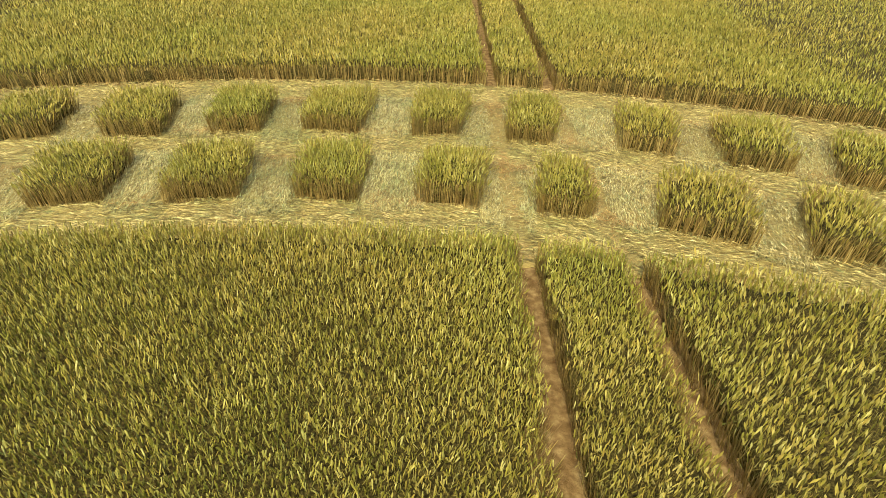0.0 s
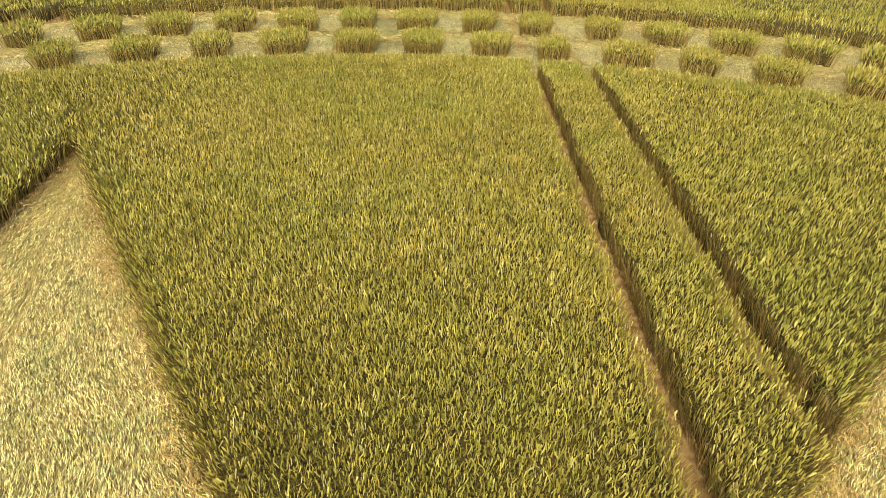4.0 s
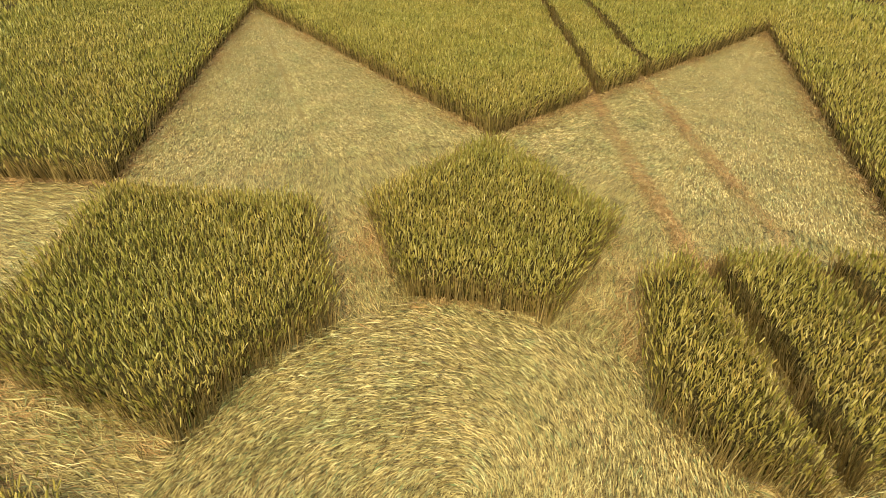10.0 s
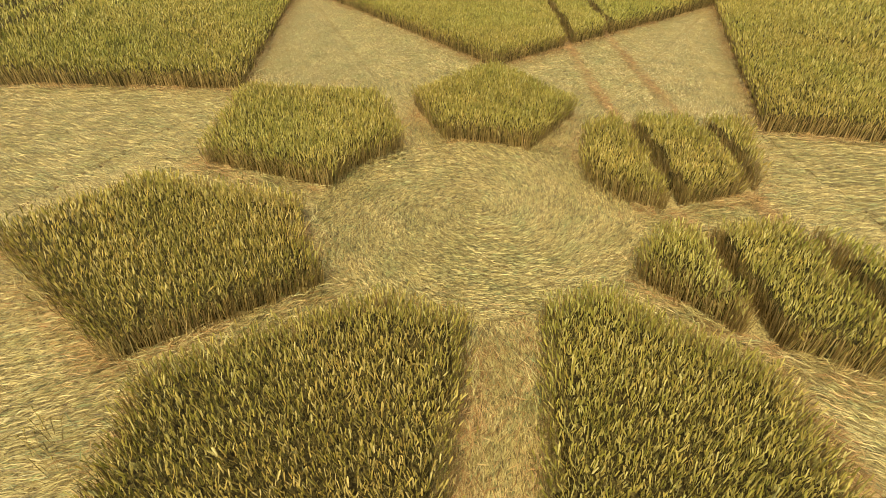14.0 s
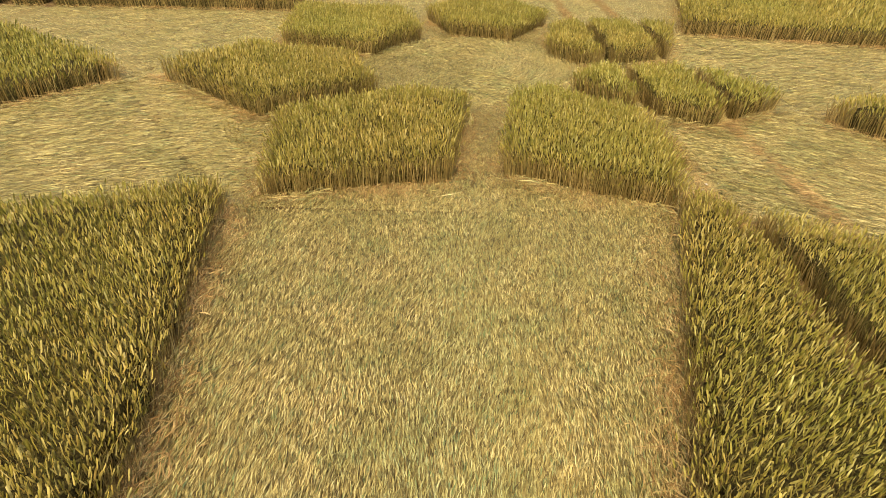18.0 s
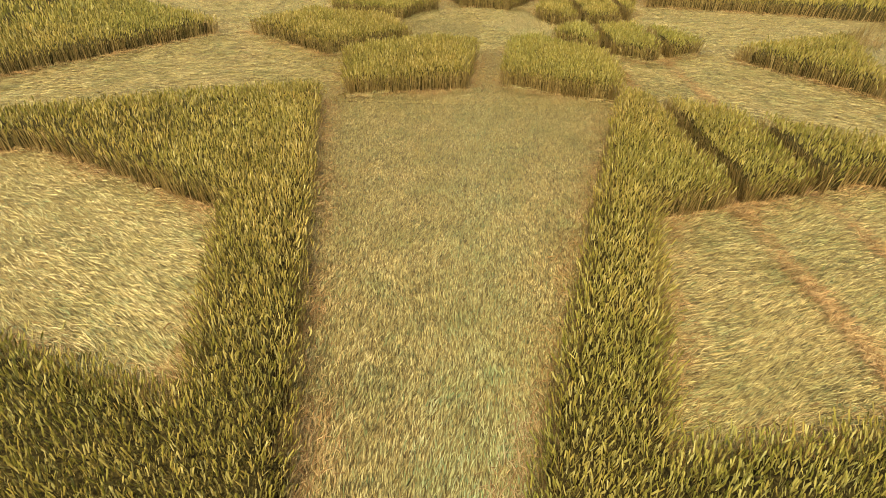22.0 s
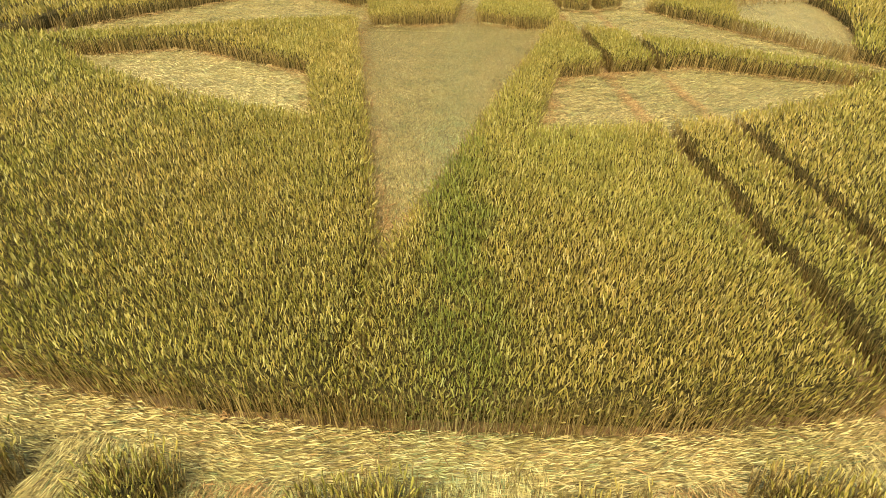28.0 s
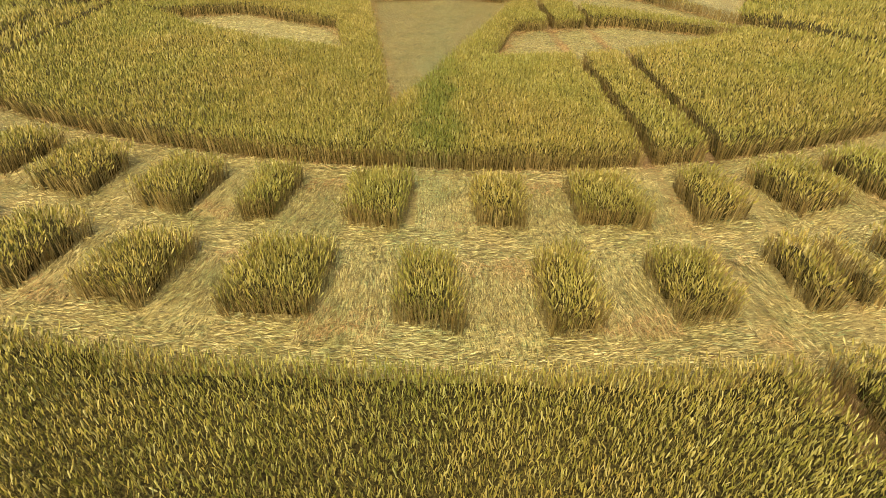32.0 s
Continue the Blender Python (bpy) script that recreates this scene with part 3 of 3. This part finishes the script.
def chevron(tip, a, b):
    """Laid from the seam in the middle out to both sides, away from the tip."""
    axis = np.array(((a[0] + b[0]) / 2 - tip[0], (a[1] + b[1]) / 2 - tip[1]))
    axis /= np.hypot(*axis)

    def flow(p):
        d = p - np.asarray(tip)
        side = np.tanh((axis[0] * d[:, 1] - axis[1] * d[:, 0]) * 5.0)
        t = side * radians(11)
        return np.stack([axis[0] * np.cos(t) - axis[1] * np.sin(t), axis[0] * np.sin(t) + axis[1] * np.cos(t)], 1)

    def off_seam(p):
        d = p - np.asarray(tip)
        return np.abs(axis[0] * d[:, 1] - axis[1] * d[:, 0]) > rng.uniform(0.0, 0.13, len(p))
    return flow, off_seam


FLOWS = []
for i in range(7):
    a, b, tip = CORNERS[i], CORNERS[(i + 1) % 7], TIPS[i]
    flow, clear = chevron(tip, a, b) if i in (0, 6) else (toward_point((tip[0] * 1.4, tip[1] * 1.4)), None)
    FLOWS.append(flow)
    lying("flattened_star_point", [a, tip, b], flow, "pale straw wheat pressed flat in a long pointed triangle", 340, length=0.22 if i in (0, 3, 6) else 0.4, fine=1.0 if i in (0, 3, 6) else 0.75, rough=0.2 if i in (0, 3, 6) else 0.17, straw=SHEEN_STRAW if i in (0, 6) else None, group="points of the star", rims=[[a, tip, b]], keep=clear, grain=math.degrees(math.atan2(tip[1], tip[0])))


def between_blocks(p):
    """The sweep of the nearest star point, run on into the paths between the blocks."""
    ang = np.arctan2(p[:, 1], p[:, 0])
    mid = np.array([math.atan2(t[1], t[0]) for t in TIPS])
    k = np.argmax(np.cos(ang[:, None] - mid[None]), 1)
    far = np.clip((np.hypot(*p.T) - 5.0) / 2.5, 0, 1)[:, None]
    out = p / np.maximum(np.hypot(*p.T), 1e-6)[:, None]
    sweep = np.zeros_like(p)
    for i, flow in enumerate(FLOWS):
        pick = k == i
        sweep[pick] = flow(p[pick])
    sweep *= np.sign(np.sum(sweep * out, 1) + 1e-9)[:, None]
    return out * (1 - far) + sweep * far


paths = lying("flattened_paths", CORNERS, between_blocks, "trodden straw paths between the standing blocks", 330, length=0.32, fine=0.8, holes=[DISC] + OUTLINES, rims=[o + o[:1] for o in OUTLINES])



def swept_stalks():
    """Long stalks brushed against the feet of the blocks, lying along their edges."""
    pts, ang = [], []
    for outline in OUTLINES:
        q = np.asarray(outline)
        mid = q.mean(0)
        for a, b in zip(q, np.roll(q, -1, 0)):
            k = int(math.dist(a, b) * 70)
            p = a + rng.uniform(0, 1, k)[:, None] * (b - a)
            out = (p - mid) / np.hypot(*(p - mid).T)[:, None]
            pts.append(p + out * rng.gamma(1.6, 0.14, k)[:, None])
            ang.append(math.atan2(b[1] - a[1], b[0] - a[0]) + rng.normal(0, 0.45, k))
    p, t = np.concatenate(pts), np.concatenate(ang)
    ok = (np.sin(p[:, 0] * 1.3 + 2 * np.sin(p[:, 1] * 1.1)) > -0.35) & (np.hypot(*p.T) > DISC_R + 0.2)
    for outline in OUTLINES:
        ok &= ~inside(outline, p)
    p, t = p[ok], t[ok]
    n = len(p)
    return ribbons("swept_stalks", p, t, rng.uniform(0.35, 0.8, n), rng.uniform(0.004, 0.008, n), 0.13)


part("swept_straw", swept_stalks(), STRAW, paths, "longer stalks brushed along the feet of the blocks", "stuff")

# ---- standing sectors between the star's points, out to the ring ----
PANELS = {3: [(-6.12, -17.2), (-12.26, -14.17)] + arc(23.1, 222.7, 257.8, step=5),
          4: [(9.19, -15.0), (3.35, -16.97)] + arc(23.3, 274.3, 313.0, step=5),
          5: [(16.15, -1.8), (13.97, -8.0)] + arc(21.6, -39.0, 7.0, step=5)}


def to_ring(p):
    return math.degrees(math.atan2(p[1] - RING_MID[1], p[0] - RING_MID[0]))


for i in range(7):
    tip_a, tip_b, corner = TIPS[i - 1], TIPS[i], CORNERS[i]
    a0, a1 = to_ring(tip_a), to_ring(tip_b)
    while a1 < a0:
        a1 += 360
    poly = [corner, tip_a] + arc(RING_IN, a0, a1, RING_MID, 1.5) + [tip_b]
    panel = PANELS.get(i)
    if panel:
        mids = np.mean(np.array(panel), 0)
        lying("flattened_wheat_area", panel, along(math.degrees(math.atan2(mids[1], mids[0])) + 90), "straw wheat pressed flat inside a standing sector", 330, length=0.36, fine=0.8, rough=0.2, straw=SHEEN_STRAW if i == 3 else None, grain=math.degrees(math.atan2(mids[1], mids[0])) + 90, group="flattened areas in the sectors")
    standing("wheat_sector", poly, "kite-shaped field of standing golden wheat between two points of the star", "wheat field", 440, group="sectors of the star", holes=[panel] if panel else ())

# ---- chequered ring ----
# middles of the blocks as far as they differ from an even pitch
RING_ROWS = [(True, [100.5, 95.43, 90.33, 85.51, 80.89, 75.76, 70.99], 4.92, [1.44, 1.54, 1.38, 1.34, 1.08, 1.64, 1.41]),
             (True, [-106.0, -101.07, -97.05, -92.22, -87.38, -82.84, -78.29, -73.64], -4.62, [1.64, 1.38, 1.02, 1.31, 1.15, 1.44, 1.4, 1.54]),
             (False, [104.26, 99.87, 95.48, 91.23, 86.67, 82.36, 77.53, 73.1], 4.45, [1.35, 1.51, 1.14, 1.37, 1.25, 1.29, 1.29, 1.36]),
             (False, [-103.6, -99.26, -94.72, -90.05, -85.91, -81.89, -77.32], -4.38, [1.3, 1.15, 1.36, 1.07, 0.93, 1.12, 1.36])]
SPOTS = []
for inner, mids, pitch, halves in RING_ROWS:
    sign = 1 if mids[0] > 0 else -1
    row = list(zip(mids, halves))
    while sign * (row[0][0] + pitch) < 178:
        row.insert(0, (row[0][0] + pitch, rng.uniform(1.2, 1.65)))
    while sign * (row[-1][0] - pitch) > 2:
        row.append((row[-1][0] - pitch, rng.uniform(1.2, 1.65)))
    SPOTS.append((inner, row))

ring_poly = arc(lambda a: band(a)[4], 0, 360, RING_MID, 2.0) + arc(RING_IN, 360, 0, RING_MID, 2.0)


def under_blocks(p):
    """True where the ring's own straw lies open, not under a block or a cross-laid square."""
    d = p - np.asarray(RING_MID)
    r, a = np.hypot(*d.T), np.arctan2(d[:, 1], d[:, 0])
    lift = np.sin(a)
    row = ((r > 36.55 + 0.4 * lift) & (r < 38.5 + 0.61 * lift)) | ((r > 40.6 + 0.71 * lift) & (r < 42.65 + 1.05 * lift))
    return ~row | (np.abs(lift) < 0.6)


lying("flattened_ring", ring_poly, swirl(RING_MID, 0.0), "broad ring of wheat pressed flat round the formation", 300, rim=60, length=0.25, rough=0.2, keep=under_blocks, grain=0.0, track=45)


def cell(r0, r1, a0, a1):
    j, k = rng.normal(0, 0.13, 4), rng.normal(0, 0.14, 4)
    return [polar(r0 + j[0], a0 + k[0], RING_MID), polar(r0 + j[1], a1 + k[1], RING_MID), polar(r1 + j[2], a1 + k[2], RING_MID), polar(r1 + j[3], a0 + k[3], RING_MID)]


def outward(sign):
    def flow(p):
        d = (p - np.asarray(RING_MID)) * sign
        return d / np.maximum(np.hypot(*d.T), 1e-6)[:, None]
    return flow


for inner, row in SPOTS:
    for k, (ang, half) in enumerate(row):
        b = band(ang)
        r0, r1 = (b[0], b[1]) if inner else (b[2], b[3])
        seen = abs(math.sin(radians(ang))) > 0.6
        standing("ring_wheat_block", cell(r0 + 0.07, r1 - 0.07, ang - half + 0.12, ang + half - 0.12), "small square block of standing wheat in the flattened ring", "wheat block", 470, 0.25, "chequered ring blocks", 120)
        if seen and k + 1 < len(row):
            nxt, nhalf = row[k + 1]
            lo, hi = (ang + half, nxt - nhalf) if ang < nxt else (nxt + nhalf, ang - half)
            out = k % 2 == 1
            gap = cell(r0 - (0.2 if out else 0.55), r1 + (0.6 if out else 0.25), lo - 0.1, hi + 0.1)
            shade, straw = ("greyish", GREY_STRAW) if ang > 0 else ("golden", STRAW)
            lying("flattened_square", gap, outward(1 if out else -1), "square of %s wheat pressed flat across the ring between two blocks" % shade, 290, 0.06, "flattened squares of the ring", length=0.3, fine=0.85, rough=0.2, rim=280, straw=straw, mat=False, track=30, rims=[arc((r0 - 0.05) if out else (r1 + 0.05), lo, hi, RING_MID, 1.0)])



# ---- the field outside the ring ----
def outer_field(a0, a1, reach, density, stems):
    edge = [polar(band(a)[4], a, RING_MID) for a in np.linspace(a0, a1, 40)]
    far = [polar(reach, a, RING_MID) for a in np.linspace(a1, a0, 40)]
    standing("wheat_field", edge + far, "wide field of ripening wheat outside the ring", "wheat field", density, 0.5, "field outside the ring", stems)


outer_field(39.2, 140.8, 86, 290, 100)
outer_field(-140.8, -39.2, 62, 400, 100)
outer_field(140, 220, 62, 60, 30)
outer_field(-40, 40, 62, 60, 30)


# ---- small things ----
def tuft(x, y, count, height):
    """A few stalks that were missed and still stand."""
    p = np.array([(x, y)]) + rng.normal(0, 0.12, (count, 2))
    base = np.concatenate([p, np.full((count, 1), 0.0)], 1)
    h = height * rng.uniform(0.7, 1.1, count)
    lean = rng.normal(0, 0.14, (count, 2))
    yaw = rng.uniform(0, 6.28, count)
    one = rng.uniform(0.9, 1.2, count)
    thing = tagged(new("wheat_tuft"), "few straw-coloured stalks still upright in flattened wheat", "wheat tuft", "stray tufts")
    for k in range(count):
        one_only = slice(k, k + 1)
        v, f = spread(STEM_FORM, STEM_QUADS, base[one_only], yaw[one_only], one[one_only], lean[one_only], h[one_only])
        stalk = part("stalk", mesh_from("stalk", v, quads=f), STEM, thing)
        v, f = spread(EAR_FORM, EAR_TRIS, base[one_only], yaw[one_only], one[one_only], lean[one_only], h[one_only])
        part("ear", mesh_from("ear", v, tris=f), EAR, stalk)


for x, y, count, height in [(-6.3, -6.8, 14, 0.6), (-6.05, -7.15, 8, 0.55), (-0.48, -34.4, 16, 0.5), (0.28, -34.35, 14, 0.5), (-5.35, -34.25, 26, 0.45), (-4.9, -33.95, 12, 0.4),
                            (0.14, -35.3, 22, 0.55), (-2.1, -14.0, 9, 0.25), (-3.05, -14.9, 8, 0.25), (-2.5, -9.5, 10, 0.3), (5.7, -10.7, 8, 0.4), (-4.95, -10.45, 10, 0.35), (1.3, 11.0, 14, 0.35)]:
    tuft(x, y, count, height)


def flint_mesh(seed):
    r = np.random.default_rng(seed)
    bm = bmesh.new()
    bmesh.ops.create_icosphere(bm, subdivisions=1, radius=1.0)
    for v in bm.verts:
        v.co *= r.uniform(0.75, 1.2)
        v.co.z *= 0.6
    me = bpy.data.meshes.new("flint")
    bm.to_mesh(me)
    bm.free()
    me.materials.append(FLINT)
    return me


def flint_material():
    m, nt, b = material("chalk_flint", 0.7, 0.3)
    nt.links.new(ramp(nt, field_noise(nt, 40.0, 5.0), [(0.35, (0.42, 0.38, 0.32)), (0.6, (0.72, 0.68, 0.60))]), b.inputs["Base Color"])
    return m


FLINT = flint_material()
FLINTS = [flint_mesh(k) for k in range(3)]
for k in range(26):
    if k < 9:
        x, y = BARE[0] + rng.normal(0, 0.3), BARE[1] + rng.normal(0, 0.3)
    else:
        y = rng.uniform(-30, 40)
        x = float(np.interp(y, TRACK_Y, TRACK_X)) + (2.3 if k % 2 else 0.0) + rng.normal(0, 0.1)
    size = rng.uniform(0.02, 0.045)
    ob = tagged(new("flint_stone", FLINTS[k % 3]), "small pale flint lying on bare soil", "stone", "flints on the soil")
    ob.matrix_world = Matrix.LocRotScale((x, y, size * 0.3), Euler((0, 0, rng.uniform(0, 6))), (size, size * 0.8, size))
